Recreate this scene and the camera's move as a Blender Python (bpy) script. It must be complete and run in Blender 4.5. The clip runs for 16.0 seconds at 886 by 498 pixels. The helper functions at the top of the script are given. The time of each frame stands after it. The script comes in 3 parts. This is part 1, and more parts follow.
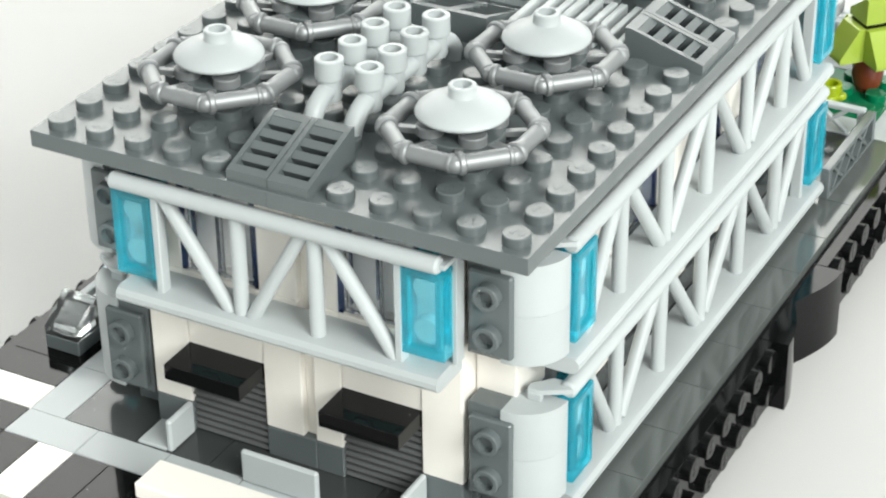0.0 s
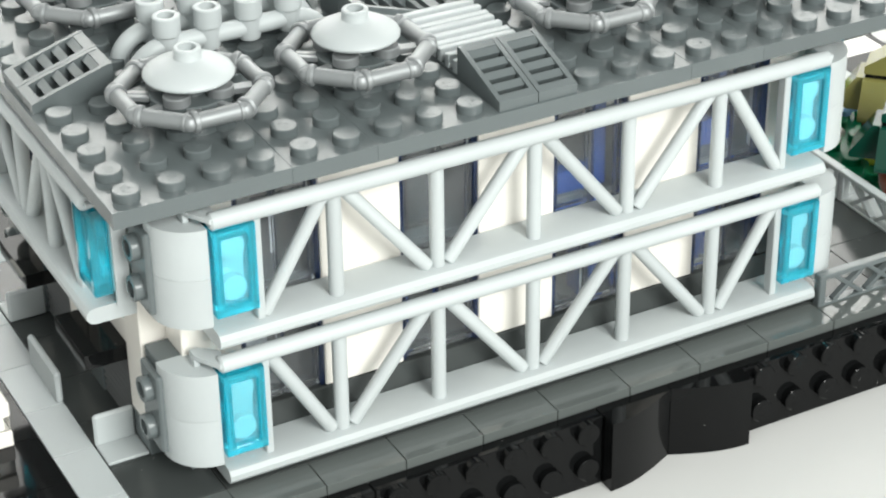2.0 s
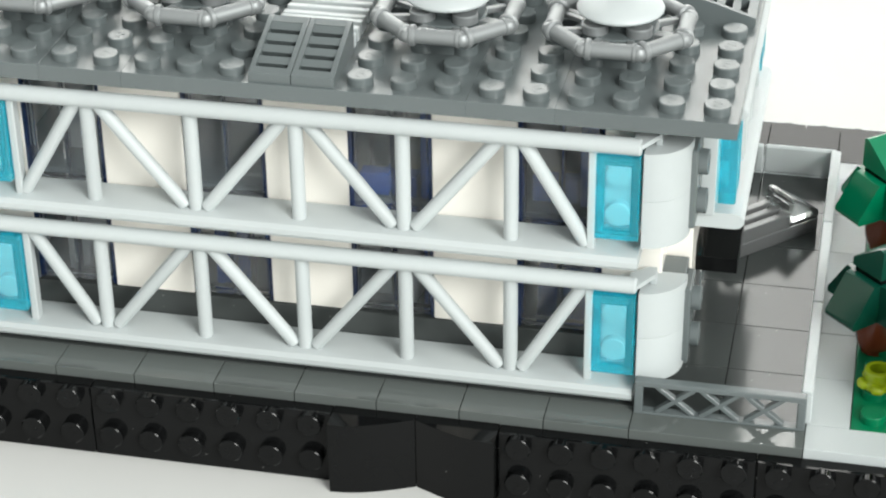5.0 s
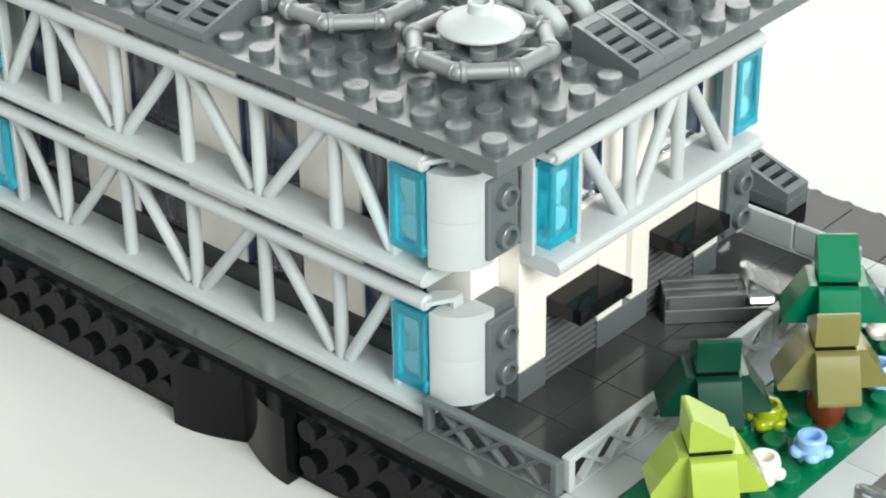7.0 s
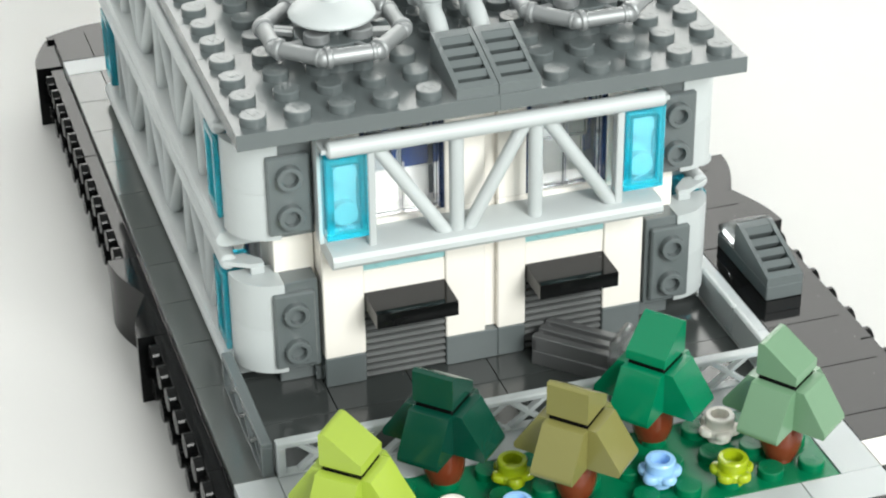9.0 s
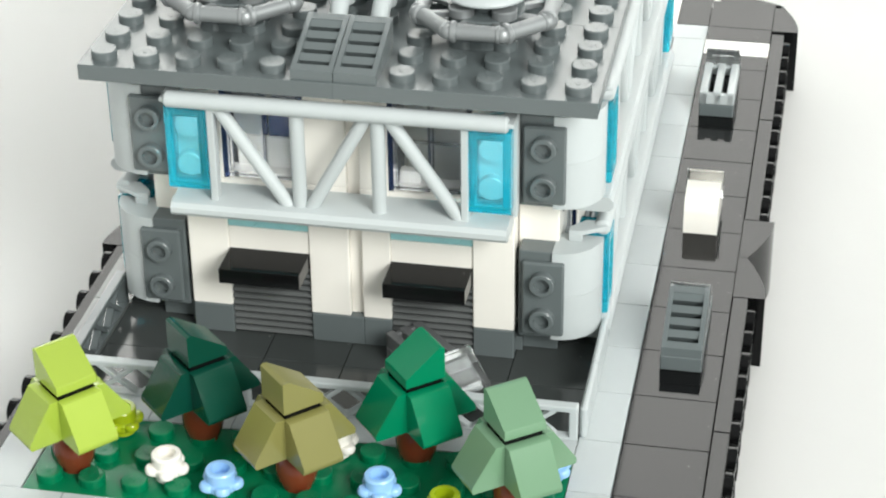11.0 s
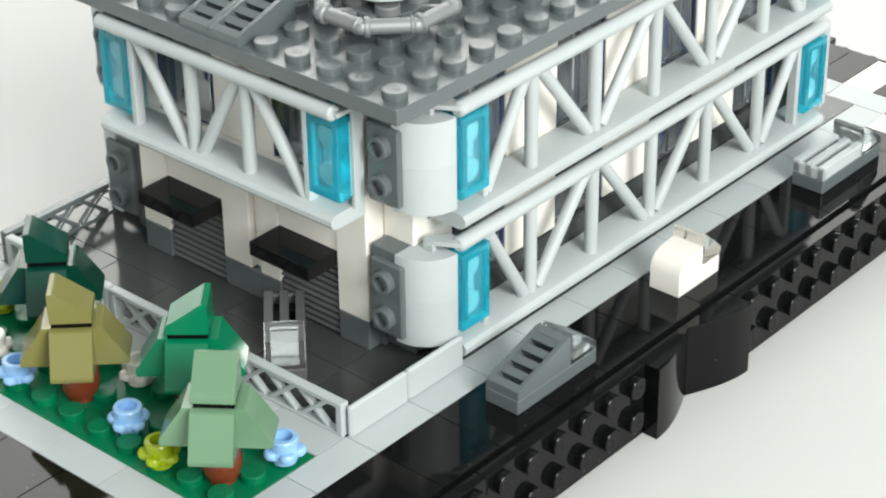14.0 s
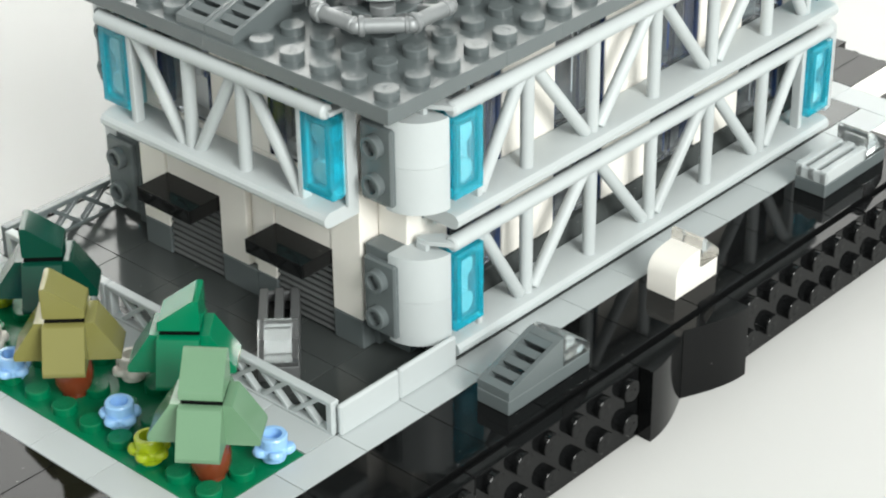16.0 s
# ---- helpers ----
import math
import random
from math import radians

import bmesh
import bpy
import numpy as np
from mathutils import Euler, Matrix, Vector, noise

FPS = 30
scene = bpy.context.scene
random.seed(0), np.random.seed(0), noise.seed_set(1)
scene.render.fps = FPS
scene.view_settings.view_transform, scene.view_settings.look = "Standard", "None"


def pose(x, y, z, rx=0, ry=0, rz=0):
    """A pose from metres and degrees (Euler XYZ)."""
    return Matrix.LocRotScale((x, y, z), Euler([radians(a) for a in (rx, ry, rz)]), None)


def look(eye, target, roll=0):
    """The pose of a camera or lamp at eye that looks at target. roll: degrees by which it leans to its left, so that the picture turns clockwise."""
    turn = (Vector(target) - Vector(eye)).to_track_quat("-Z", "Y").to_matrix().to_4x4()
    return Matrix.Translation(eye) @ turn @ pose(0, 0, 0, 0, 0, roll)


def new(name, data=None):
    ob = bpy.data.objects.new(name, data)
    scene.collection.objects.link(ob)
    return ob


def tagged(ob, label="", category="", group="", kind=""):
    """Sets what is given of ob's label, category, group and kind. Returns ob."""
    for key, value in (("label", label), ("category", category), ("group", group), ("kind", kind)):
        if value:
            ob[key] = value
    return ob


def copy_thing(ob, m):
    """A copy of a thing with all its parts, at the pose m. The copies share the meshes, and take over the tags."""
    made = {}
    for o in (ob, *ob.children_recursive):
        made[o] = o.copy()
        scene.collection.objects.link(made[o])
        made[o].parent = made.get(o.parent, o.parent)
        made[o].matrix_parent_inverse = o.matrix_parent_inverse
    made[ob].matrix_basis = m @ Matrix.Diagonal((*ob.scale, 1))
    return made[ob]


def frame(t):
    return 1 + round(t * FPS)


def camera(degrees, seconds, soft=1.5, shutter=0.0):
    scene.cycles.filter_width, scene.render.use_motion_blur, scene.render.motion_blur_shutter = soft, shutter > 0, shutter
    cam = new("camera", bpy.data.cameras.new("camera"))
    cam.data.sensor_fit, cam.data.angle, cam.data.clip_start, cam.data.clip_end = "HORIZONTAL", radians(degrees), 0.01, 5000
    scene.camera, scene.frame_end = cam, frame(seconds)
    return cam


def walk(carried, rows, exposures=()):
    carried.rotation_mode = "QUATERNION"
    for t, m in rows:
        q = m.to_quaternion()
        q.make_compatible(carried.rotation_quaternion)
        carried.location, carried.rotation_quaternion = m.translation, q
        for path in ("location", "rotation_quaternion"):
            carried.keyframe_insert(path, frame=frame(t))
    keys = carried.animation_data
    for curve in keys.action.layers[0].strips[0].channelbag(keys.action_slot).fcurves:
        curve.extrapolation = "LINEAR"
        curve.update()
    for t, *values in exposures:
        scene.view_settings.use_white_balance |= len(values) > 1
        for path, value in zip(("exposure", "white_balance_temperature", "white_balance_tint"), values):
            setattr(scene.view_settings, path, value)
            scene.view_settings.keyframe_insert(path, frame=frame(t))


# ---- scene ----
S = 0.008            # one stud, metres
P = 3.2              # one plate, millimetres
TABLE = 16.0         # deck top above the world's zero, millimetres
FOOT = -17.4         # underside of the base, where the table lies, millimetres

# ---- camera: it stands still, the model turns before it ----
cam = camera(22.924, 16.0, soft=2.1)
EYE = Vector((0.0, -0.40843, 0.25037))
AHEAD = Vector((-math.sin(radians(0.874)) * math.cos(radians(-30.566)), math.cos(radians(0.874)) * math.cos(radians(-30.566)), math.sin(radians(-30.566))))
STAND = look(EYE, EYE + AHEAD, -0.748)
walk(cam, [(0, STAND), (16.0, STAND)])

# ---- light: white room and one large softbox ----
world = bpy.data.worlds.new("studio")
scene.world = world
world.use_nodes = True
wn = world.node_tree.nodes["Background"]
wn.inputs[0].default_value = (0.95, 0.985, 0.95, 1)
wn.inputs[1].default_value = 0.55


def area_lamp(name, eye, target, w, h, power, colour):
    d = bpy.data.lights.new(name, "AREA")
    d.shape, d.size, d.size_y, d.energy, d.color = "RECTANGLE", w, h, power, colour
    o = new(name, d)
    o.matrix_basis = look(eye, target)
    return o


area_lamp("softbox_lamp", (1.25, -1.95, 1.40), (0, 0.05, 0.04), 1.2, 1.1, 62.0, (0.98, 1.0, 0.965))
area_lamp("background_lamp", (-0.15, 0.75, 1.5), (-0.15, 1.75, 1.2), 2.6, 0.4, 112.0, (1.0, 1.0, 0.98))
scene.view_settings.exposure = 0.42


# ---- materials ----
def plastic(name, col, rough=0.16, vary=0.06, bump=0.03, spec=0.5, metal=0.0):
    m = bpy.data.materials.new(name)
    m.use_nodes = True
    nt = m.node_tree
    b = nt.nodes["Principled BSDF"]
    tc = nt.nodes.new("ShaderNodeTexCoord")
    big = nt.nodes.new("ShaderNodeTexNoise")
    big.inputs["Scale"].default_value, big.inputs["Detail"].default_value = 90, 3
    fine = nt.nodes.new("ShaderNodeTexNoise")
    fine.inputs["Scale"].default_value, fine.inputs["Detail"].default_value = 1500, 4
    info = nt.nodes.new("ShaderNodeObjectInfo")
    add = nt.nodes.new("ShaderNodeMath")
    add.operation = "ADD"
    ramp = nt.nodes.new("ShaderNodeMapRange")
    ramp.inputs["From Min"].default_value, ramp.inputs["From Max"].default_value = 0.4, 1.6
    ramp.inputs["To Min"].default_value, ramp.inputs["To Max"].default_value = 1 - vary, 1 + vary
    mix = nt.nodes.new("ShaderNodeVectorMath")
    mix.operation = "SCALE"
    mix.inputs[0].default_value = col
    L = nt.links.new
    L(tc.outputs["Object"], big.inputs["Vector"])
    L(tc.outputs["Object"], fine.inputs["Vector"])
    L(big.outputs["Fac"], add.inputs[0])
    L(info.outputs["Random"], add.inputs[1])
    L(add.outputs[0], ramp.inputs["Value"])
    L(ramp.outputs[0], mix.inputs["Scale"])
    L(mix.outputs[0], b.inputs["Base Color"])
    rr = nt.nodes.new("ShaderNodeMapRange")
    rr.inputs["To Min"].default_value, rr.inputs["To Max"].default_value = rough * 0.75, rough * 1.35
    L(big.outputs["Fac"], rr.inputs["Value"])
    L(rr.outputs[0], b.inputs["Roughness"])
    bp = nt.nodes.new("ShaderNodeBump")
    bp.inputs["Strength"].default_value, bp.inputs["Distance"].default_value = bump, 0.0003
    L(fine.outputs["Fac"], bp.inputs["Height"])
    L(bp.outputs[0], b.inputs["Normal"])
    b.inputs["Specular IOR Level"].default_value, b.inputs["Metallic"].default_value = spec, metal
    return m


def clear(name, col, rough=0.03, through_light=1.0):
    m = plastic(name, col, rough, 0.02, 0.02)
    b = m.node_tree.nodes["Principled BSDF"]
    b.inputs["Transmission Weight"].default_value, b.inputs["IOR"].default_value = through_light, 1.5
    return m


def dusty(m, col, share):
    """Sparse pale specks of dust over a dark plastic."""
    nt = m.node_tree
    b = nt.nodes["Principled BSDF"]
    base_out = b.inputs["Base Color"].links[0].from_socket
    tc = nt.nodes.new("ShaderNodeTexCoord")
    cells = nt.nodes.new("ShaderNodeTexVoronoi")
    cells.inputs["Scale"].default_value = 620
    nt.links.new(tc.outputs["Object"], cells.inputs["Vector"])
    small = nt.nodes.new("ShaderNodeMath")
    small.operation, small.inputs[1].default_value = "LESS_THAN", 0.09
    nt.links.new(cells.outputs["Distance"], small.inputs[0])
    split = nt.nodes.new("ShaderNodeSeparateColor")
    nt.links.new(cells.outputs["Color"], split.inputs[0])
    few = nt.nodes.new("ShaderNodeMath")
    few.operation, few.inputs[1].default_value = "LESS_THAN", share
    nt.links.new(split.outputs[0], few.inputs[0])
    both = nt.nodes.new("ShaderNodeMath")
    both.operation = "MULTIPLY"
    nt.links.new(small.outputs[0], both.inputs[0])
    nt.links.new(few.outputs[0], both.inputs[1])
    mix = nt.nodes.new("ShaderNodeMix")
    mix.data_type = "RGBA"
    nt.links.new(both.outputs[0], mix.inputs["Factor"])
    nt.links.new(base_out, mix.inputs["A"])
    mix.inputs["B"].default_value = (*col, 1)
    nt.links.new(mix.outputs["Result"], b.inputs["Base Color"])
    return m


LIGHT = plastic("light_grey_plastic", (0.475, 0.51, 0.515), 0.4, 0.06, 0.03, 0.42)
DARK = plastic("dark_grey_plastic", (0.118, 0.137, 0.14), 0.22)
# DECK is DARK's grey, darkened in the colour for the building's shade
DECK = dusty(plastic("shaded_deck_grey_plastic", (0.052, 0.058, 0.057), 0.13, 0.06, 0.008, 0.35), (0.22, 0.22, 0.215), 0.1)
STRIP = plastic("edge_grey_plastic", (0.110, 0.122, 0.118), 0.09, 0.06, 0.008)
WHITE = plastic("white_plastic", (0.88, 0.845, 0.785), 0.2, 0.03)
BLACK = dusty(plastic("black_plastic", (0.005, 0.0053, 0.0055), 0.06, 0.2, 0.008, 0.17), (0.16, 0.16, 0.155), 0.08)
BONNET = plastic("flat_silver_plastic", (0.15, 0.155, 0.157), 0.3, 0.06, 0.05, 0.5, 0.3)
SILVER = plastic("silver_plastic", (0.29, 0.305, 0.31), 0.44, 0.06, 0.05, 0.6, 0.5)
RIB = plastic("ribbed_grey_plastic", (0.095, 0.10, 0.10), 0.5, 0.06, 0.03, 0.2)
NAVY = plastic("dark_blue_plastic", (0.005, 0.046, 0.22), 0.2)
GREEN = plastic("green_plastic", (0.0, 0.155, 0.064), 0.3, 0.06, 0.03, 0.27)
LEAF_DARK = plastic("dark_green_plastic", (0.002, 0.048, 0.030), 0.18)
LEAF_LIME = plastic("lime_plastic", (0.33, 0.44, 0.055), 0.2)
LEAF_OLIVE = plastic("olive_plastic", (0.205, 0.195, 0.062), 0.2)
LEAF_GREEN = plastic("bright_green_plastic", (0.0, 0.175, 0.078), 0.18)
LEAF_SAND = plastic("sand_green_plastic", (0.15, 0.275, 0.165), 0.22)
BROWN = plastic("reddish_brown_plastic", (0.16, 0.034, 0.013), 0.18)
LILAC = plastic("light_blue_plastic", (0.30, 0.53, 0.84), 0.22)
YELLOWGREEN = plastic("yellow_green_plastic", (0.33, 0.42, 0.01), 0.2)
AQUA = clear("clear_blue_plastic", (0.035, 0.52, 0.64), 0.05, 0.77)
INDIGO = clear("dark_blue_clear_plastic", (0.05, 0.10, 0.29), 0.05, 0.82)
CLEAR = clear("clear_plastic", (0.90, 0.93, 0.93), 0.08, 0.975)
PALE = clear("pale_aqua_clear_plastic", (0.46, 0.80, 0.86), 0.05, 0.92)
# paler and less see-through than AQUA, so the transoms look lit under the truss
BRIGHT_STRIP = clear("brightened_cyan_clear_plastic", (0.50, 0.93, 0.96), 0.06, 0.35)
SMOKE = clear("smoky_plastic", (0.84, 0.88, 0.92), 0.02, 0.965)
PANELBACK = plastic("pale_teal_plastic", (0.21, 0.46, 0.51), 0.3)
PAPER = plastic("white_card", (0.62, 0.62, 0.606), 0.6, 0.015, 0.0, 0.25)


# ---- mesh tools: x and y in studs, z in millimetres above the deck ----
def V(x, y, z):
    return Vector((x * S, y * S, z * 0.001))


def rbox(bm, x0, x1, y0, y1, z0, z1, r=0.15, m=None):
    """A box with chamfered edges; r in millimetres."""
    a, b, c = S * x0, S * y0, z0 * 0.001
    d, e, f = S * x1, S * y1, z1 * 0.001
    r = min(r * 0.001, (d - a) / 3, (e - b) / 3, (f - c) / 3)
    vs = {}
    for i in (0, 1):
        for j in (0, 1):
            for k in (0, 1):
                px, py, pz = (a, d)[i], (b, e)[j], (c, f)[k]
                sx, sy, sz = (r, -r)[i], (r, -r)[j], (r, -r)[k]
                for ax, co in ((0, (px, py + sy, pz + sz)), (1, (px + sx, py, pz + sz)), (2, (px + sx, py + sy, pz))):
                    co = Vector(co)
                    vs[i, j, k, ax] = bm.verts.new(m @ co if m else co)

    def face(keys):
        bm.faces.new([vs[q] for q in keys])
    ring = ((0, 0), (1, 0), (1, 1), (0, 1))
    for s in (0, 1):
        face([(s, j, k, 0) for j, k in ring])
        face([(i, s, k, 1) for i, k in ring])
        face([(i, j, s, 2) for i, j in ring])
    for i in (0, 1):
        for j in (0, 1):
            face([(i, j, 0, 0), (i, j, 1, 0), (i, j, 1, 1), (i, j, 0, 1)])
            face([(i, 0, j, 0), (i, 1, j, 0), (i, 1, j, 2), (i, 0, j, 2)])
            face([(0, i, j, 1), (1, i, j, 1), (1, i, j, 2), (0, i, j, 2)])
            for k in (0, 1):
                face([(i, j, k, 0), (i, j, k, 1), (i, j, k, 2)])


def prism(bm, pts, y0, y1, m=None, axis="y"):
    """An outline of (x studs, z mm) drawn out from y0 to y1 studs; axis x swaps x and y, z lays (x, y) studs between z heights."""
    def co(p, w):
        v = {"y": lambda: V(p[0], w, p[1]), "x": lambda: V(w, p[0], p[1]), "z": lambda: V(p[0], p[1], w)}[axis]()
        return m @ v if m else v
    lo = [bm.verts.new(co(p, y0)) for p in pts]
    hi = [bm.verts.new(co(p, y1)) for p in pts]
    bm.faces.new(lo)
    bm.faces.new(hi[::-1])
    n = len(pts)
    for i in range(n):
        bm.faces.new([lo[i], hi[i], hi[(i + 1) % n], lo[(i + 1) % n]])


def lathe(bm, prof, m, n=20):
    """Turn a profile of (radius mm, height mm) round the z axis of m; open ends stay open unless the radius is 0."""
    rows = []
    for r, h in prof:
        if r <= 1e-6:
            rows.append([bm.verts.new(m @ Vector((0, 0, h * 0.001)))])
        else:
            rows.append([bm.verts.new(m @ Vector((r * 0.001 * math.cos(2 * math.pi * k / n), r * 0.001 * math.sin(2 * math.pi * k / n), h * 0.001))) for k in range(n)])
    for a, b in zip(rows, rows[1:]):
        for k in range(n):
            q = (k + 1) % n
            if len(a) == 1 and len(b) == 1:
                continue
            if len(a) == 1:
                bm.faces.new([a[0], b[k], b[q]])
            elif len(b) == 1:
                bm.faces.new([a[k], a[q], b[0]])
            else:
                bm.faces.new([a[k], a[q], b[q], b[k]])


def at(x, y, z, rx=0, ry=0, rz=0):
    return pose(x * S, y * S, z * 0.001, rx, ry, rz)


def stud(bm, m, hollow=False, n=16, r=2.4, h=1.7):
    prof = [(r, -0.05), (r, h - 0.18), (r - 0.18, h)]
    prof += [(1.55, h), (1.55, 0.3), (0, 0.3)] if hollow else [(0, h)]
    lathe(bm, prof, m, n)


def bar(bm, p, q, r=1.25, n=12, ends=0.25):
    """A round bar from p to q (studs, studs, mm), radius in millimetres."""
    p, q = V(*p), V(*q)
    d = q - p
    m = Matrix.Translation(p) @ d.to_track_quat("Z", "Y").to_matrix().to_4x4()
    h = d.length * 1000
    lathe(bm, [(0, 0), (r - ends, 0), (r, ends), (r, h - ends), (r - ends, h), (0, h)], m, n)


def tube(bm, pts, r, n=16):
    """A round pipe along a line of points (studs, studs, mm), with closed ends."""
    pts = [V(*p) for p in pts]
    rings = []
    side = None
    for i, p in enumerate(pts):
        d = (pts[min(i + 1, len(pts) - 1)] - pts[max(i - 1, 0)]).normalized()
        side = d.orthogonal().normalized() if side is None else (side - d * side.dot(d)).normalized()
        up = d.cross(side)
        rings.append([bm.verts.new(p + (side * math.cos(a) + up * math.sin(a)) * r * 0.001) for a in [2 * math.pi * k / n for k in range(n)]])
    for q, w in zip(rings, rings[1:]):
        for k in range(n):
            bm.faces.new([q[k], q[(k + 1) % n], w[(k + 1) % n], w[k]])
    bm.faces.new(rings[0])
    bm.faces.new(rings[-1][::-1])


def strut(bm, p, q, w, d):
    """A flat bar from p to q, w by d millimetres."""
    p, q = V(*p), V(*q)
    v = q - p
    m = Matrix.Translation((p + q) / 2) @ v.to_track_quat("X", "Z").to_matrix().to_4x4()
    h = v.length / S / 2
    rbox(bm, -h, h, -d / 16, d / 16, -w / 2, w / 2, 0.12, m)


MODEL = {}           # every thing of the turning model, with its place in the model


def thing(name, x, y, z, label, category, group="", rz=0):
    ob = new(name)
    ob.empty_display_size = 0.004
    tagged(ob, label, category, group)
    MODEL[ob] = at(x, y, z + TABLE, 0, 0, rz)
    ob.matrix_basis = MODEL[ob]
    return ob


def part(name, bm, material, parent, label="", m=None):
    bmesh.ops.recalc_face_normals(bm, faces=bm.faces)
    me = bpy.data.meshes.new(name)
    bm.to_mesh(me)
    bm.free()
    me.materials.append(material)
    me.shade_smooth()
    me.set_sharp_from_angle(angle=radians(32))
    return again(name, me, parent, label, m)


def again(name, me, parent, label="", m=None):
    ob = new(name, me)
    ob.parent = parent
    if m:
        ob.matrix_basis = m
    if label:
        ob["label"] = label
    return ob


stud_mesh = {}


def stud_at(parent, m, mat, r=2.4):
    """A stud of its own on its plate; alike studs share one mesh."""
    key = (mat.name, r)
    if key not in stud_mesh:
        b = bmesh.new()
        stud(b, Matrix.Identity(4), n=20, r=r)
        for k in range(4):
            rbox(b, -0.05, 0.05, -0.018, 0.018, 1.6, 1.738, 0.02, at(0, -0.15 + 0.1 * k, 0, 0, 0, 24 if k % 2 else -12) @ Matrix.Diagonal((1.5 + 0.8 * (k in (1, 2)), 1, 1, 1)))
        stud_mesh[key] = part("stud", b, mat, parent, "", m).data
    else:
        again("stud", stud_mesh[key], parent, "", m)


def twin(thing_ob, x, y, z, rz=0, group=""):
    m = at(x, y, z + TABLE, 0, 0, rz)
    o = copy_thing(thing_ob, m)
    MODEL[o] = m
    if group:
        o["group"] = group
    return o


# ---- table and sweep ----
bm = bmesh.new()
arc = [(-1.7, 0.0), (1.1, 0.0)] + [(1.1 + 0.5 * math.sin(a), 0.5 - 0.5 * math.cos(a)) for a in [math.pi / 2 * k / 12 for k in range(1, 13)]] + [(1.6, 1.4)]
rows = [[bm.verts.new((x, y, z + (TABLE + FOOT) * 0.001)) for y, z in arc] for x in (-1.9, 1.9)]
for k in range(len(arc) - 1):
    bm.faces.new([rows[0][k], rows[1][k], rows[1][k + 1], rows[0][k + 1]])
ground = part("ground", bm, PAPER, None)
tagged(ground, "seamless white card table and backdrop, softly lit", "backdrop", kind="structure")

# ---- the base with its decks, roads and studded sides ----
base = thing("model_base", 0, 0, 0, "black toy base with grey tiled decks and studded sides", "toy base")
X0, X1, Y0, Y1 = -13, 19, -7, 9
bm = bmesh.new()
rbox(bm, X0 + 0.02, X1 - 0.02, Y0 + 0.02, Y1 - 0.02, FOOT, -3.3)
part("core", bm, BLACK, base, "glossy black core")


SIDE = ((0, 3, -7, 32, -1.9), (90, 19, 1, 16, -1.0), (180, 3, 9, 32, -1.0), (270, -13, 1, 16, -1.0))
plate_mesh = {}


def side_plate(n, m, top):
    """A plate on edge with two rows of studs, n studs long, facing -y."""
    label = "black plate on edge with two rows of studs"
    if (n, top) in plate_mesh:
        p = again("side_plate", plate_mesh[n, top], base, label, m)
    else:
        b = bmesh.new()
        rbox(b, 0.01, n - 0.01, -0.4, 0, FOOT, top, 0.15)
        p = part("side_plate", b, BLACK, base, label, m)
        plate_mesh[n, top] = p.data
    for i in range(n):
        for z in (-4.0, -12.0):
            stud_at(p, at(i + 0.5, -0.4, z, 90), BLACK)


def side_curve(top):
    """A curved slope on edge: it swells from its thin end at u = 0 to its thick end at u = 2."""
    b = bmesh.new()
    pts = [(0.01, 0), (0.01, -0.24)] + [(0.01 + 1.98 * k / 9, -0.24 - 0.58 * math.sin(math.pi / 2 * k / 9)) for k in range(1, 10)] + [(1.99, 0)]
    prism(b, pts, FOOT, top, None, "z")
    return b


for rz, cx, cy, length, top in SIDE:
    m0 = at(cx, cy, 0, 0, 0, rz)
    h = length / 2
    for sgn in (-1, 1):
        pos = 2
        while pos < h - 2:
            n = int(min(6, h - 2 - pos))
            side_plate(n, m0 @ at(pos if sgn > 0 else -pos - n, 0, 0), top)
            pos += n
        # curved panels: a pair thin end to thin end in the middle, one with its thin end round each corner
        for u, flip in ((0, 1), (h + 0.2, -1)):
            bm = side_curve(top)
            for v in bm.verts:
                v.co.x = v.co.x * flip * sgn
            part("curved_panel", bm, BLACK, base, "glossy black curved panel", m0 @ at(u * sgn, 0, 0))


# ---- the building ----
house = thing("toy_building", 0, 0, 0, "two-storey grey and white toy brick building with lattice trusses", "toy building")

# walls of the long fronts: white panels between windows, for each storey
for rz in (0, 180):
    R = at(0, 0, 0, 0, 0, rz)
    for lev in (0, 1):
        z0 = 28.8 * lev
        zb = z0 + (9.6 if lev == 0 else 3.2)
        for x in (-4, 0, 4):
            bm = bmesh.new()
            rbox(bm, x - 1, x + 1, -5.0, -4.2, zb, z0 + 28.7, 0.2)
            part("wall_panel", bm, WHITE, house, "", R)
        for x in (-6, -2, 2, 6):
            win = bmesh.new()
            rbox(win, x - 1, x - 0.9, -4.95, -4.3, zb, z0 + 28.7, 0.1)
            rbox(win, x + 0.9, x + 1, -4.95, -4.3, zb, z0 + 28.7, 0.1)
            rbox(win, x - 0.9, x + 0.9, -4.95, -4.3, z0 + 27.4, z0 + 28.7, 0.1)
            w = part("window", win, INDIGO, house, "smoky clear window element", R)
            for a, b in ((x - 0.9, x - 0.01), (x + 0.01, x + 0.9)):
                bm = bmesh.new()
                rbox(bm, a, b, -4.9, -4.5, zb, z0 + 27.4, 0.35)
                g = part("pane", bm, SMOKE, w)
                g.visible_shadow = False
        bm = bmesh.new()
        if lev == 0:
            rbox(bm, -7.9, 7.9, -5.02, -4.2, 0, 9.5, 0.2)
            part("plinth", bm, DECK, house, "dark grey brick plinth", R)
        else:
            rbox(bm, -7.9, 7.9, -5.02, -4.2, 28.75, 31.95, 0.2)
            part("floor_band", bm, DARK, house, "dark grey floor edge", R)

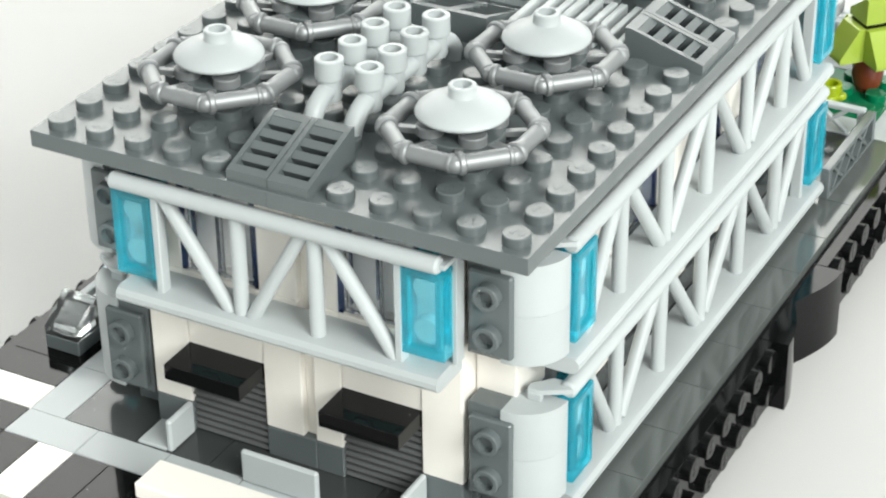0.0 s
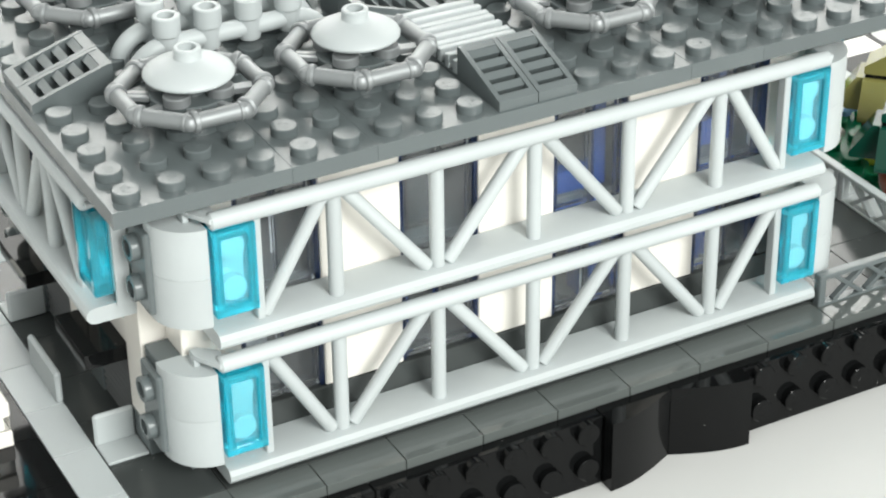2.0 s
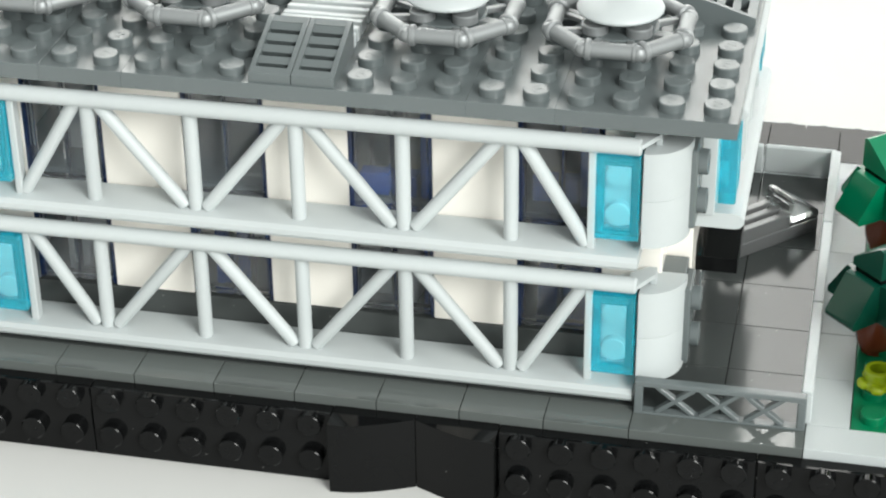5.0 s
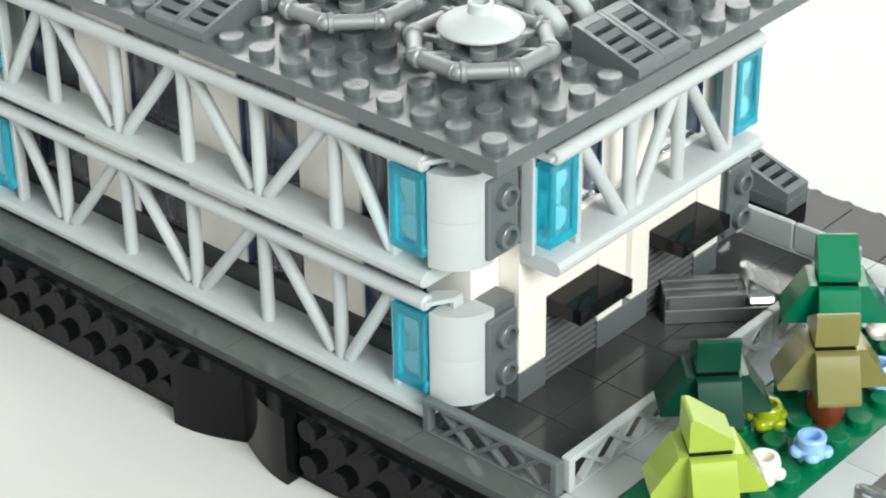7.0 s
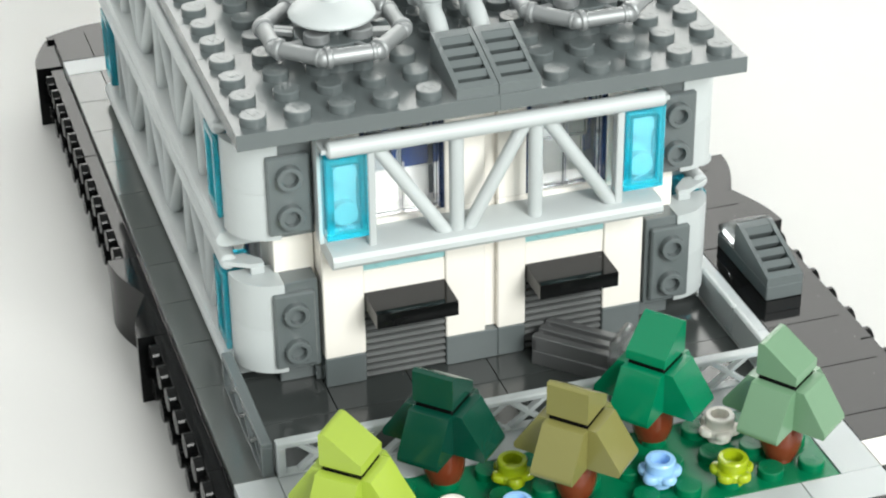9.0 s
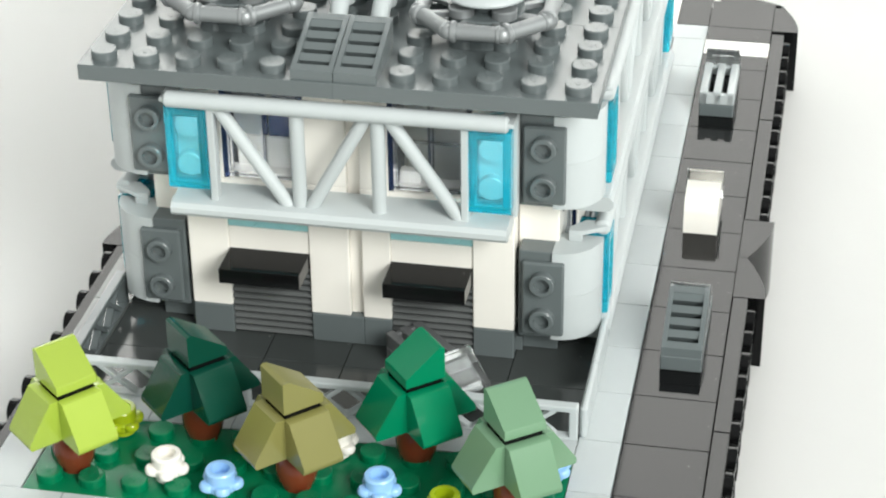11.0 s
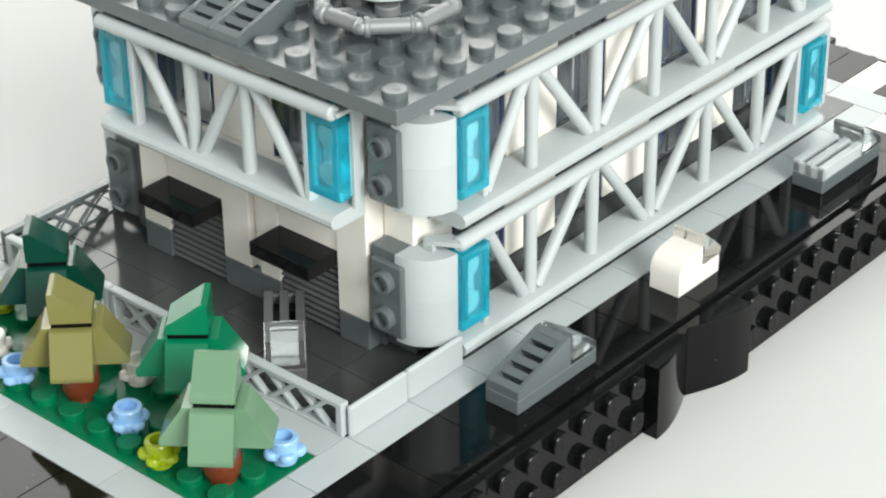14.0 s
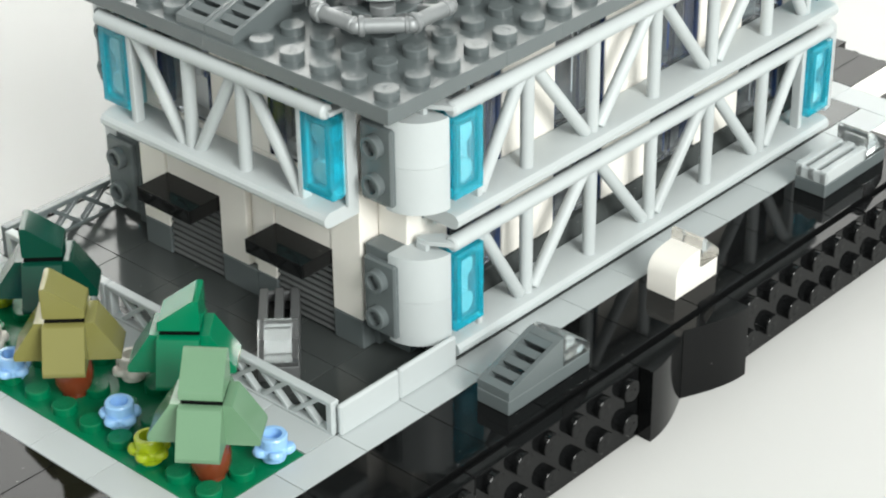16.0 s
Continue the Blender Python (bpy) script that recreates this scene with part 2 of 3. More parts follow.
# short fronts: shuttered bays below, two windows above
for rz in (90, 270):
    R = at(0, 0, 0, 0, 0, rz)
    for x0, x1 in ((-4, -3), (-1, -0.02), (0.3, 1), (3, 4)):
        bm = bmesh.new()
        rbox(bm, x0, x1, -9.0, -8.0, 6.45, 35.0, 0.2)
        part("wall_panel", bm, WHITE, house, "", R)
        bm = bmesh.new()
        rbox(bm, x0, x1 + (0.32 if x0 == -1 else 0), -9.0, -8.0, 0, 6.4, 0.2)
        part("plinth", bm, DARK, house, "dark grey plinth brick", R)
    bm = bmesh.new()
    rbox(bm, -0.02, 0.3, -8.8, -8.0, 6.45, 57.5, 0.1)
    part("wall_panel", bm, WHITE, house, "", R)
    for x0 in (-3, 1):
        bm = bmesh.new()
        rbox(bm, x0 + 0.01, x0 + 1.99, -8.82, -8.0, 0, 16.5, 0.1)
        sh = part("shutter", bm, RIB, house, "dark grey ribbed roller shutter", R)
        for k in range(11):
            z = 1.49 * k + 0.1
            bm = bmesh.new()
            prism(bm, [(-8.8, z), (-8.9, z + 0.15), (-8.97, z + 0.7), (-8.92, z + 1.2), (-8.8, z + 1.45)], x0 + 0.01, x0 + 1.99, None, "x")
            part("slat", bm, RIB, sh)
        bm = bmesh.new()
        rbox(bm, x0 + 0.01, x0 + 1.99, -10.0, -8.6, 16.4, 19.5, 0.08)
        part("canopy", bm, BLACK, house, "glossy black canopy over a shutter", R)
        bm = bmesh.new()
        rbox(bm, x0, x0 + 2, -8.95, -8.1, 16.6, 24.2, 0.2)
        part("lintel", bm, WHITE, house, "", R)
        bm = bmesh.new()
        rbox(bm, x0, x0 + 2, -8.95, -8.5, 24.3, 28.6, 0.2)
        for k in (0.5, 1.5):
            stud(bm, at(x0 + k, -8.95, 27.0, 90), n=14, h=0.6)
        part("transom", bm, BRIGHT_STRIP, house, "clear light blue strip, coloured paler to look lit", R)
        # unseen white sheet added behind the transom to brighten it
        bm = bmesh.new()
        rbox(bm, x0, x0 + 2, -8.46, -8.1, 24.3, 28.7, 0.1)
        part("backing", bm, WHITE, house, "", R)
        bm = bmesh.new()
        rbox(bm, x0, x0 + 2, -9.0, -8.0, 28.8, 35.0, 0.2)
        part("sill", bm, WHITE, house, "", R)
        win = bmesh.new()
        rbox(win, x0, x0 + 0.12, -8.98, -8.3, 35.1, 57.4, 0.1)
        rbox(win, x0 + 1.88, x0 + 2, -8.98, -8.3, 35.1, 57.4, 0.1)
        w = part("window", win, INDIGO, house, "smoky clear window element", R)
        for a, b in ((x0 + 0.12, x0 + 0.99), (x0 + 1.01, x0 + 1.88)):
            bm = bmesh.new()
            rbox(bm, a, b, -8.95, -8.55, 35.1, 57.4, 0.35)
            g = part("pane", bm, SMOKE, w)
            g.visible_shadow = False
    for x0, x1 in ((-4, -3), (-1, -0.02), (0.3, 1), (3, 4)):
        bm = bmesh.new()
        rbox(bm, x0, x1, -9.0, -8.0, 35.05, 57.5, 0.2)
        part("wall_panel", bm, WHITE, house, "", R)
    # white returns behind the corner columns
    for sx in (-1, 1):
        bm = bmesh.new()
        a, b = sorted((sx * 4.02, sx * 4.98))
        rbox(bm, a, b, -8.4, -7.0, 22.0, 57.5, 0.2)
        part("return_wall", bm, WHITE, house, "", R)
        # dark box added below the return wall, in place of a shaded hollow
        bm = bmesh.new()
        rbox(bm, a, b, -8.4, -7.0, 0.0, 21.9, 0.2)
        part("inner_brick", bm, DARK, house, "dark grey brick infill behind the column", R)

# floors and inner blocks seen through the windows
bm = bmesh.new()
rbox(bm, -8.6, 8.6, -4.15, 4.15, 0.1, 3.2)
lower = part("lower_floor", bm, DARK, house)
for x in (-6.5, -5.5, -2.5, -1.5, 1.5, 2.5, 5.5, 6.5):
    for y in (-3.1, 3.1):
        stud_at(lower, at(x, y, 3.2), DARK)
bm = bmesh.new()
rbox(bm, -8.0, 8.0, -4.15, 4.15, 28.7, 31.9)
part("upper_floor", bm, DARK, house)
ROOM = ((0, -6.3, -2.9, 1.2, 0.5, 12.8, LIGHT, "cabinet"), (0, -2.5, -3.0, 0.9, 0.5, 16.0, NAVY, "partition"), (0, 1.7, -2.6, 1.0, 0.8, 9.6, LIGHT, "desk"), (0, 2.75, -3.4, 0.4, 1.0, 22.4, NAVY, "partition"),
        (0, 6.0, -3.1, 1.5, 0.4, 12.8, NAVY, "partition"), (0, 6.6, 2.4, 1.2, 1, 9.6, WHITE, "desk"), (0, 2.1, 2.8, 1, 1, 12.8, CLEAR, "shelf"), (0, -2.2, 3.0, 0.9, 0.6, 19.2, NAVY, "partition"),
        (0, -5.9, 2.8, 1.5, 1, 9.6, LIGHT, "desk"), (0, 0, 0, 12, 1.2, 24.5, WHITE, "core_wall"),
        (1, -6.2, -2.8, 1.0, 0.6, 9.6, LIGHT, "cabinet"), (1, -1.8, -3.6, 1.0, 0.3, 15.0, CLEAR, "shelf"), (1, 1.5, -2.9, 0.8, 0.8, 12.8, CLEAR, "shelf"), (1, 2.72, -3.85, 0.34, 0.4, 22.2, NAVY, "partition"), (1, 1.75, -3.85, 1.4, 0.4, 4.6, NAVY, "counter"),
        (1, 6.55, -3.6, 0.5, 0.3, 20.0, NAVY, "partition"), (1, 5.7, -3.5, 1.1, 0.3, 5.5, NAVY, "counter"), (1, 7.85, -2, 0.5, 1.7, 9.6, WHITE, "desk"), (1, 7.2, -1.6, 0.4, 1.0, 16.0, NAVY, "partition"), (1, 7.5, 2, 0.6, 1.6, 9.6, CLEAR, "shelf"), (1, -8.05, 2, 0.4, 1.9, 21.0, WHITE, "partition"), (1, -8.05, -2.0, 0.4, 1.9, 21.0, WHITE, "partition"),
        (1, 6.3, 3.2, 0.6, 0.6, 22.2, NAVY, "partition"), (1, 2.0, 3.0, 1.2, 0.5, 9.6, LIGHT, "desk"), (1, -2.3, 3.6, 0.7, 0.4, 22.2, NAVY, "partition"), (1, -6.0, 3.2, 1.4, 0.5, 12.8, WHITE, "cabinet"), (1, 0, 0, 12, 1.2, 22.3, WHITE, "core_wall"))
for lev, x, y, w, d, h, mt, nm in ROOM:
    z = (3.25, 31.95)[lev]
    bm = bmesh.new()
    rbox(bm, x - w / 2, x + w / 2, y - d / 2, y + d / 2, z, z + h, 0.2)
    part(nm, bm, mt, house)

# stacked blocks behind the upper windows of the plaza front
for x, y, w, d, z, h, mt, nm in ((7.9, -1.6, 0.4, 0.9, 41.6, 6.3, NAVY, "navy_block"), (7.9, -2.5, 0.4, 0.8, 41.6, 6.3, LIGHT, "grey_block"), (7.9, -2, 0.4, 1.8, 47.95, 4.8, CLEAR, "clear_block"),
                                 (7.75, 2, 0.4, 1.7, 41.6, 11.0, CLEAR, "clear_block"), (7.3, 2, 0.3, 1.8, 31.95, 22.0, WHITE, "back_panel"), (8.15, 1.4, 0.3, 0.5, 31.95, 5.2, WHITE, "small_block")):
    bm = bmesh.new()
    rbox(bm, x - w / 2, x + w / 2, y - d / 2, y + d / 2, z, z + h, 0.2)
    part(nm, bm, mt, house)

# corner columns with studded bracket plates, one at each corner and storey
for sx, sy in ((1, -1), (1, 1), (-1, 1), (-1, -1)):
    for lev in (0, 28.8):
        for z0 in (5.4, 15.0):
            bm = bmesh.new()
            pts = [(8.0, 5.0), (8.0, 6.0)] + [(8 + math.sin(a), 5 + math.cos(a)) for a in [math.pi / 2 * k / 12 for k in range(1, 13)]] + [(9.0, 4.9), (8.0, 4.9)]
            pts = [(sx * x, sy * y) for x, y in pts]
            prism(bm, pts, lev + z0 + 0.02, lev + z0 + 9.57, None, "z")
            part("column_block", bm, LIGHT, house, "rounded light grey corner block")
        a, b = sorted((sx * 8.0, sx * 8.95))
        c, d = sorted((sy * 4.1, sy * 4.92))
        bm = bmesh.new()
        rbox(bm, a, b, c, d, lev + 5.5, lev + 24.55, 0.2)
        part("inner_brick", bm, DARK, house, "dark grey brick infill behind the column")
        a, b = sorted((sx * 8.92, sx * 9.12))
        c, d = sorted((sy * 4.2, sy * 5.2))
        bm = bmesh.new()
        rbox(bm, a, b, c, d, lev + 6.7, lev + 22.7, 0.35)
        for z in (10.7, 18.7):
            stud(bm, at(sx * 9.12, sy * 4.7, lev + z, 0, 90 * sx), True, 20)
        part("bracket_plate", bm, DARK, house, "dark grey plate with two hollow studs")
        # thin hooked arm from the rail's end to the column's top
        bm = bmesh.new()
        arm = [(sx * x, sy * y) for x, y in ((7.75, 6.1), (7.97, 6.1), (8.32, 5.5), (8.32, 5.2), (8.14, 5.2), (7.75, 5.55))]
        prism(bm, arm, lev + 25.9, lev + 26.8, None, "z")
        a, b = sorted((sx * 8.2, sx * 8.34))
        c, d = sorted((sy * 5.2, sy * 5.52))
        rbox(bm, a, b, c, d, lev + 24.55, lev + 25.95, 0.1)
        part("rail_arm", bm, LIGHT, house, "thin hooked arm at the rail's end")


def truss(half, face, posts, ends, legs, z0, deep, R, lift=0.0):
    """A lattice truss facing -y: rounded sill rail, top bar, upright posts and diagonals."""
    za, zb = z0 + 4.6, z0 + 25.1
    y = face + 0.42
    bm = bmesh.new()
    pts = [(face + deep, z0 + 4.7), (face + 0.2, z0 + 4.7), (face + 0.08, z0 + 4.4), (face, z0 + 3.6), (face, z0 + 2.6), (face + 0.08, z0 + 1.8), (face + 0.2, z0 + 1.5), (face + deep, z0 + 1.5)]
    prism(bm, [(p, z + lift) for p, z in pts], -half, half, None, "x")
    t = part("truss", bm, LIGHT, house, "light grey lattice truss", R)
    bm = bmesh.new()
    bar(bm, (-half, face + 0.25, z0 + 26.3), (half, face + 0.25, z0 + 26.3), 1.6, 18, 0.4)
    part("top_bar", bm, LIGHT, t)
    for p in posts:
        bm = bmesh.new()
        bar(bm, (p, y, za - 0.5), (p, y, zb + 0.6), 1.38, 16)
        part("post", bm, LIGHT, t)
    for e in ends:
        bm = bmesh.new()
        rbox(bm, e - 0.09, e + 0.09, y - 0.15, y + 0.15, za - 0.3, zb + 0.6, 0.2)
        part("end_post", bm, LIGHT, t)
    for (u, k), (v, l) in legs:
        bm = bmesh.new()
        bar(bm, (u, y, (za + 0.3, zb)[k]), (v, y, (za + 0.3, zb)[l]), 1.32, 16)
        part("diagonal", bm, LIGHT, t)


UP = [((-6.75, 0), (-5.25, 1)), ((-4.75, 1), (-2.75, 0)), ((-2.25, 0), (-0.25, 1)), ((0.25, 1), (2.25, 0)), ((2.75, 0), (4.75, 1)), ((5.25, 1), (6.75, 0))]
DOWN = [((u, 1 - k), (v, 1 - l)) for (u, k), (v, l) in UP]
for rz in (0, 180):
    R = at(0, 0, 0, 0, 0, rz)
    for z0, legs in ((-0.2, DOWN), (28.2, UP)):
        truss(7.95, -6.2, (-5, -2.5, 0, 2.5, 5), (-6.85, 6.85), legs, z0, 1.15, R)
for rz in (90, 270):
    R = at(0, 0, 0, 0, 0, rz)
    for sgn in (-1, 1):
        bm = bmesh.new()
        a, b = sorted((sgn * 4.02, sgn * 4.13))
        rbox(bm, a, b, -9.46, -9.12, 33.9, 54.2, 0.1)
        a, b = sorted((sgn * 3.8, sgn * 4.13))
        rbox(bm, a, b, -9.95, -9.12, 54.2, 55.1, 0.1)
        part("truss_end_plate", bm, LIGHT, house, "thin light grey end plate of the truss", R)
    truss(4.0, -10.15, (-0.95, 0.95), (-2.98, 2.98), [((-2.85, 1), (-1.2, 0)), ((-0.7, 0), (0.7, 1)), ((1.2, 1), (2.88, 0))], 28.5, 1.15, at(0, 0, 0, 0, 0, rz), 0.8)


def light_panel(u, face, z0, R):
    """A clear blue panel on edge, with a raised rim, before two pale studs; 17 mm high."""
    b = bmesh.new()
    rbox(b, u - 0.31, u + 0.31, face + 0.08, face + 0.17, z0 + 1.7, z0 + 15.4, 0.1)
    p = part("light_panel", b, PALE, house, "clear light blue panel light", R)
    p.visible_shadow = False
    b = bmesh.new()
    ring = []
    for w, e, y in ((0.49, 0.1, face), (0.49, 0.1, face + 0.38), (0.3, 1.9, face + 0.38), (0.3, 1.9, face), (0.33, 1.6, face - 0.03), (0.46, 0.35, face - 0.03)):
        ring.append([b.verts.new(V(u + x * w, y, z0 + (e if z < 0 else 17 - e))) for x, z in ((-1, -1), (1, -1), (1, 1), (-1, 1))])
    for q, r in zip(ring, ring[1:] + ring[:1]):
        for k in range(4):
            b.faces.new([q[k], q[(k + 1) % 4], r[(k + 1) % 4], r[k]])
    rbox(b, u - 0.485, u + 0.485, face + 0.39, face + 0.78, z0 + 15.7, z0 + 16.9, 0.12)
    part("rim", b, AQUA, p).visible_shadow = False
    b = bmesh.new()
    rbox(b, u - 0.48, u + 0.48, face + 0.41, face + 0.6, z0 + 0.2, z0 + 15.6, 0.2)
    for z in (4.5, 12.5):
        stud(b, at(u, face + 0.41, z0 + z, 90), n=18)
    part("back_plate", b, PANELBACK, p, "pale teal plate behind the light")


for rz in (0, 180):
    for lev in (0, 28.8):
        for u in (-7.45, 7.45):
            light_panel(u, -6.1, lev + 7.1, at(0, 0, 0, 0, 0, rz))
for rz in (90, 270):
    for u in (-3.57, 3.57):
        light_panel(u, -9.9, 36.2, at(0, 0, 0, 0, 0, rz))

# roof plates with their studs, left free under the fittings
COVER = [(-1, 1, -6, 6), (-2, 2, -1, 1), (-10, -8, -1, 1), (8, 10, -1, 1)]
for a, b in ((-10, -6), (-6, -4), (-4, 4), (4, 6), (6, 10)):
    for c, d in ((-6, 0), (0, 6)):
        bm = bmesh.new()
        rbox(bm, a + 0.001, b - 0.001, c + 0.001, d - 0.001, 57.65, 60.8, 0.06)
        plate = part("roof_plate", bm, DARK, house, "studded dark grey roof plate")
        for i in range(a, b):
            for j in range(c, d):
                x, y = i + 0.5, j + 0.5
                if not any(p < x < q and r < y < s for p, q, r, s in COVER):
                    stud_at(plate, at(x, y, 60.8), DARK)
bm = bmesh.new()
rbox(bm, -8.9, 8.9, -4.9, 4.9, 54.6, 57.6)
part("ceiling_plate", bm, DARK, house)


# ---- roof fittings ----
def roof_fan():
    f = thing("roof_fan", -7, -3, 60.8, "silver octagonal pipe ring round a light grey dish on the roof", "roof fan", "fans on the roof")
    b = bmesh.new()
    lathe(b, [(0, 0), (6.0, 0), (6.0, 3.0), (5.5, 3.2), (7.3, 3.4), (7.3, 6.0), (7.1, 6.2), (3.2, 6.2), (3.2, 9), (0, 9)], Matrix.Identity(4), 28)
    hub = part("hub", b, DARK, f, "grey round hub with four studs")
    for k in range(4):
        stud_at(hub, at(0.5 * (1, 1, -1, -1)[k], 0.5 * (1, -1, 1, -1)[k], 6.2), SILVER)
    RR, ZR = 1.62, 6.3
    pts = [(RR * math.cos(radians(22.5 + 45 * k)), RR * math.sin(radians(22.5 + 45 * k)), ZR) for k in range(8)]
    for k in range(8):
        b = bmesh.new()
        bar(b, pts[k], pts[(k + 1) % 8], 1.5, 16)
        part("pipe", b, SILVER, f)
    for k in range(8):
        # an elbow at each corner: two collars and a rounded knuckle
        p, q, o = Vector(pts[k]), Vector(pts[(k + 1) % 8]), Vector(pts[k - 1])
        b = bmesh.new()
        bar(b, tuple(p + (q - p) * 0.03), tuple(p + (q - p) * 0.15), 2.0, 16)
        bar(b, tuple(p + (o - p) * 0.03), tuple(p + (o - p) * 0.12), 1.7, 16)
        lathe(b, [(0, -1.55), (1.1, -1.1), (1.45, -0.6), (1.6, 0), (1.45, 0.6), (1.1, 1.1), (0, 1.55)], at(p.x * 1.01, p.y * 1.01, ZR), 16)
        part("elbow", b, SILVER, f)
    for k in range(8):
        a = radians(45 * k + 22.5)
        c, d = math.cos(a), math.sin(a)
        b = bmesh.new()
        strut(b, (0.7 * c, 0.7 * d, ZR - 0.9), (1.55 * c, 1.55 * d, ZR - 0.3), 1.1, 1.3)
        if k % 2:
            strut(b, (0.85 * c - 0.16 * d, 0.85 * d + 0.16 * c, ZR - 0.8), (1.4 * c - 0.16 * d, 1.4 * d + 0.16 * c, ZR - 0.4), 0.9, 1.2)
        part("spoke", b, SILVER, f)
    b = bmesh.new()
    lathe(b, [(0, 8.2), (3, 8.2), (7.7, 9.1), (7.95, 9.35), (8.0, 9.65), (7.8, 10.05), (6.9, 10.7), (5.6, 11.4), (4.2, 11.9), (3.0, 12.25), (2.55, 12.4), (2.4, 12.7), (2.4, 14.1), (2.2, 14.3), (1.6, 14.3), (1.6, 12.8), (0, 12.8)], Matrix.Identity(4), 40)
    part("dish", b, LIGHT, f, "light grey dish with an open stud on top")
    return f


fan = roof_fan()
for x in (-7, -3, 3, 7):
    for y in (-3, 3):
        if (x, y) != (-7, -3):
            twin(fan, x, y, 60.8)


def grille_slope(name, mat, parent, m, L=2.0, lo=1.9, hi=6.4):
    """A sloped grille one stud wide: a frame that rises from y = 0 to y = L, with four slats sunk in it."""
    w = 0.49

    def zt(y):
        return lo + (hi - lo) * min(1, y / (L - 0.12))
    b = bmesh.new()
    for a, c in ((-w, -0.37), (0.37, w)):
        prism(b, [(0.01, 0), (0.01, lo), (L - 0.12, hi), (L - 0.01, hi), (L - 0.01, 0)], a, c, None, "x")
    for y0, y1 in ((0.012, 0.22), (L - 0.26, L - 0.012)):
        prism(b, [(y0, 0), (y0, zt(y0) - 0.02), (y1, zt(y1) - 0.02), (y1, 0)], -0.375, 0.375, None, "x")
    rbox(b, -w + 0.01, w - 0.01, 0.02, L - 0.02, 0, 0.5)
    g = part(name, b, mat, parent, "", m)
    step = (L - 0.48) / 4
    for k in range(4):
        y0 = 0.22 + step * (k + 0.5)
        y1 = y0 + 0.48 * step
        b = bmesh.new()
        prism(b, [(y0 + 0.1, zt(y0) - 1.9), (y0, zt(y0) - 0.5), (y1, zt(y1) - 0.1), (y1, zt(y1) - 1.7)], -0.372, 0.372, None, "x")
        part("slat", b, mat, g)
    return g


def roof_vent():
    v = thing("roof_vent", 0, -6, 60.8, "pair of dark grey sloped grilles at the roof edge", "roof vent", "vents at the roof edges")
    for x in (-0.5, 0.5):
        grille_slope("grille", DARK, v, at(x, 0.06, 0), 1.94)
    return v


vent = roof_vent()
twin(vent, 10, 0, 60.8, 90)
twin(vent, 0, 6, 60.8, 180)
twin(vent, -10, 0, 60.8, 270)
for a in (90, 270):
    mid = twin(vent, 0, 0, 60.8, a, "vents in the roof's middle")
    mid["label"] = "pair of dark grey sloped grilles in the roof's middle"


def grille_tile():
    g = thing("grille_tile", 0, -3.5, 60.8, "light grey ribbed grille tile on the roof", "grille tile", "grille tiles across the roof")
    b = bmesh.new()
    rbox(b, -0.99, 0.99, -0.49, 0.49, 0, 0.6, 0.1)
    part("bed", b, DARK, g, "dark slots of the grille")
    for y in (-0.375, 0, 0.375):
        b = bmesh.new()
        rbox(b, -0.99, 0.99, y - 0.09, y + 0.09, 0.6, 3.2, 0.15)
        part("rib", b, LIGHT, g)
    return g


tile_g = grille_tile()
for y in (-2.5, -1.5, 1.5, 2.5, 3.5):
    twin(tile_g, 0, y, 60.8)


def pipe_run():
    p = thing("pipe_run", -5, 0.5, 60.8, "light grey pipe run with four upright open cups", "pipes", "pipes on the roof")
    for k in range(4):
        b = bmesh.new()
        lathe(b, [(0, 3.4), (1.9, 3.4), (2.1, 4.0), (2.1, 7.4), (2.55, 7.8), (2.55, 11.2), (2.35, 11.4), (1.6, 11.4), (1.6, 8.5), (0, 8.5)], at(-1.5 + k, 0, 0), 24)
        part("cup", b, LIGHT, p)
    b = bmesh.new()
    left = [(-1.5 - 0.85 * math.sin(a), 0, 5.6 * math.cos(a)) for a in [math.pi / 2 * k / 8 for k in range(8, -1, -1)]]
    tube(b, left + [(-q[0], 0, q[2]) for q in left[::-1]], 1.75)
    part("pipe", b, LIGHT, p)
    return p


run = pipe_run()
for x, y in ((-5, -0.5), (5, 0.5), (5, -0.5)):
    twin(run, x, y, 60.8)


# ---- fences and low walls of the plaza ----
def lattice_fence():
    f = thing("lattice_fence", 10, -6.33, 0, "grey lattice fence panel at the plaza edge", "fence", "lattice fences round the plaza")
    b = bmesh.new()
    rbox(b, -1.98, 1.98, 0.02, 0.28, 6.0, 7.2, 0.2)
    rbox(b, -1.98, 1.98, 0.02, 0.28, 0.0, 0.5, 0.1)
    rbox(b, -1.98, -1.78, 0.02, 0.28, 0.4, 6.2, 0.2)
    rbox(b, 1.78, 1.98, 0.02, 0.28, 0.4, 6.2, 0.2)
    part("frame", b, LIGHT, f)
    b = bmesh.new()
    for x in (-1.03, 0, 1.03):
        strut(b, (x - 0.44, 0.15, 0.4), (x + 0.44, 0.15, 6.1), 0.9, 1.5)
        strut(b, (x + 0.44, 0.15, 0.4), (x - 0.44, 0.15, 6.1), 0.9, 1.4)
    part("lattice", b, LIGHT, f)
    return f


fence = lattice_fence()
for y in (-4, 0, 4):
    twin(fence, 12.12, y, 0, 90)
dark_fence = [o for o in fence.children]
for o in dark_fence:
    o.data = o.data.copy()
    o.data.materials[0] = DARK
fence["label"] = "dark grey lattice fence panel at the deck edge"


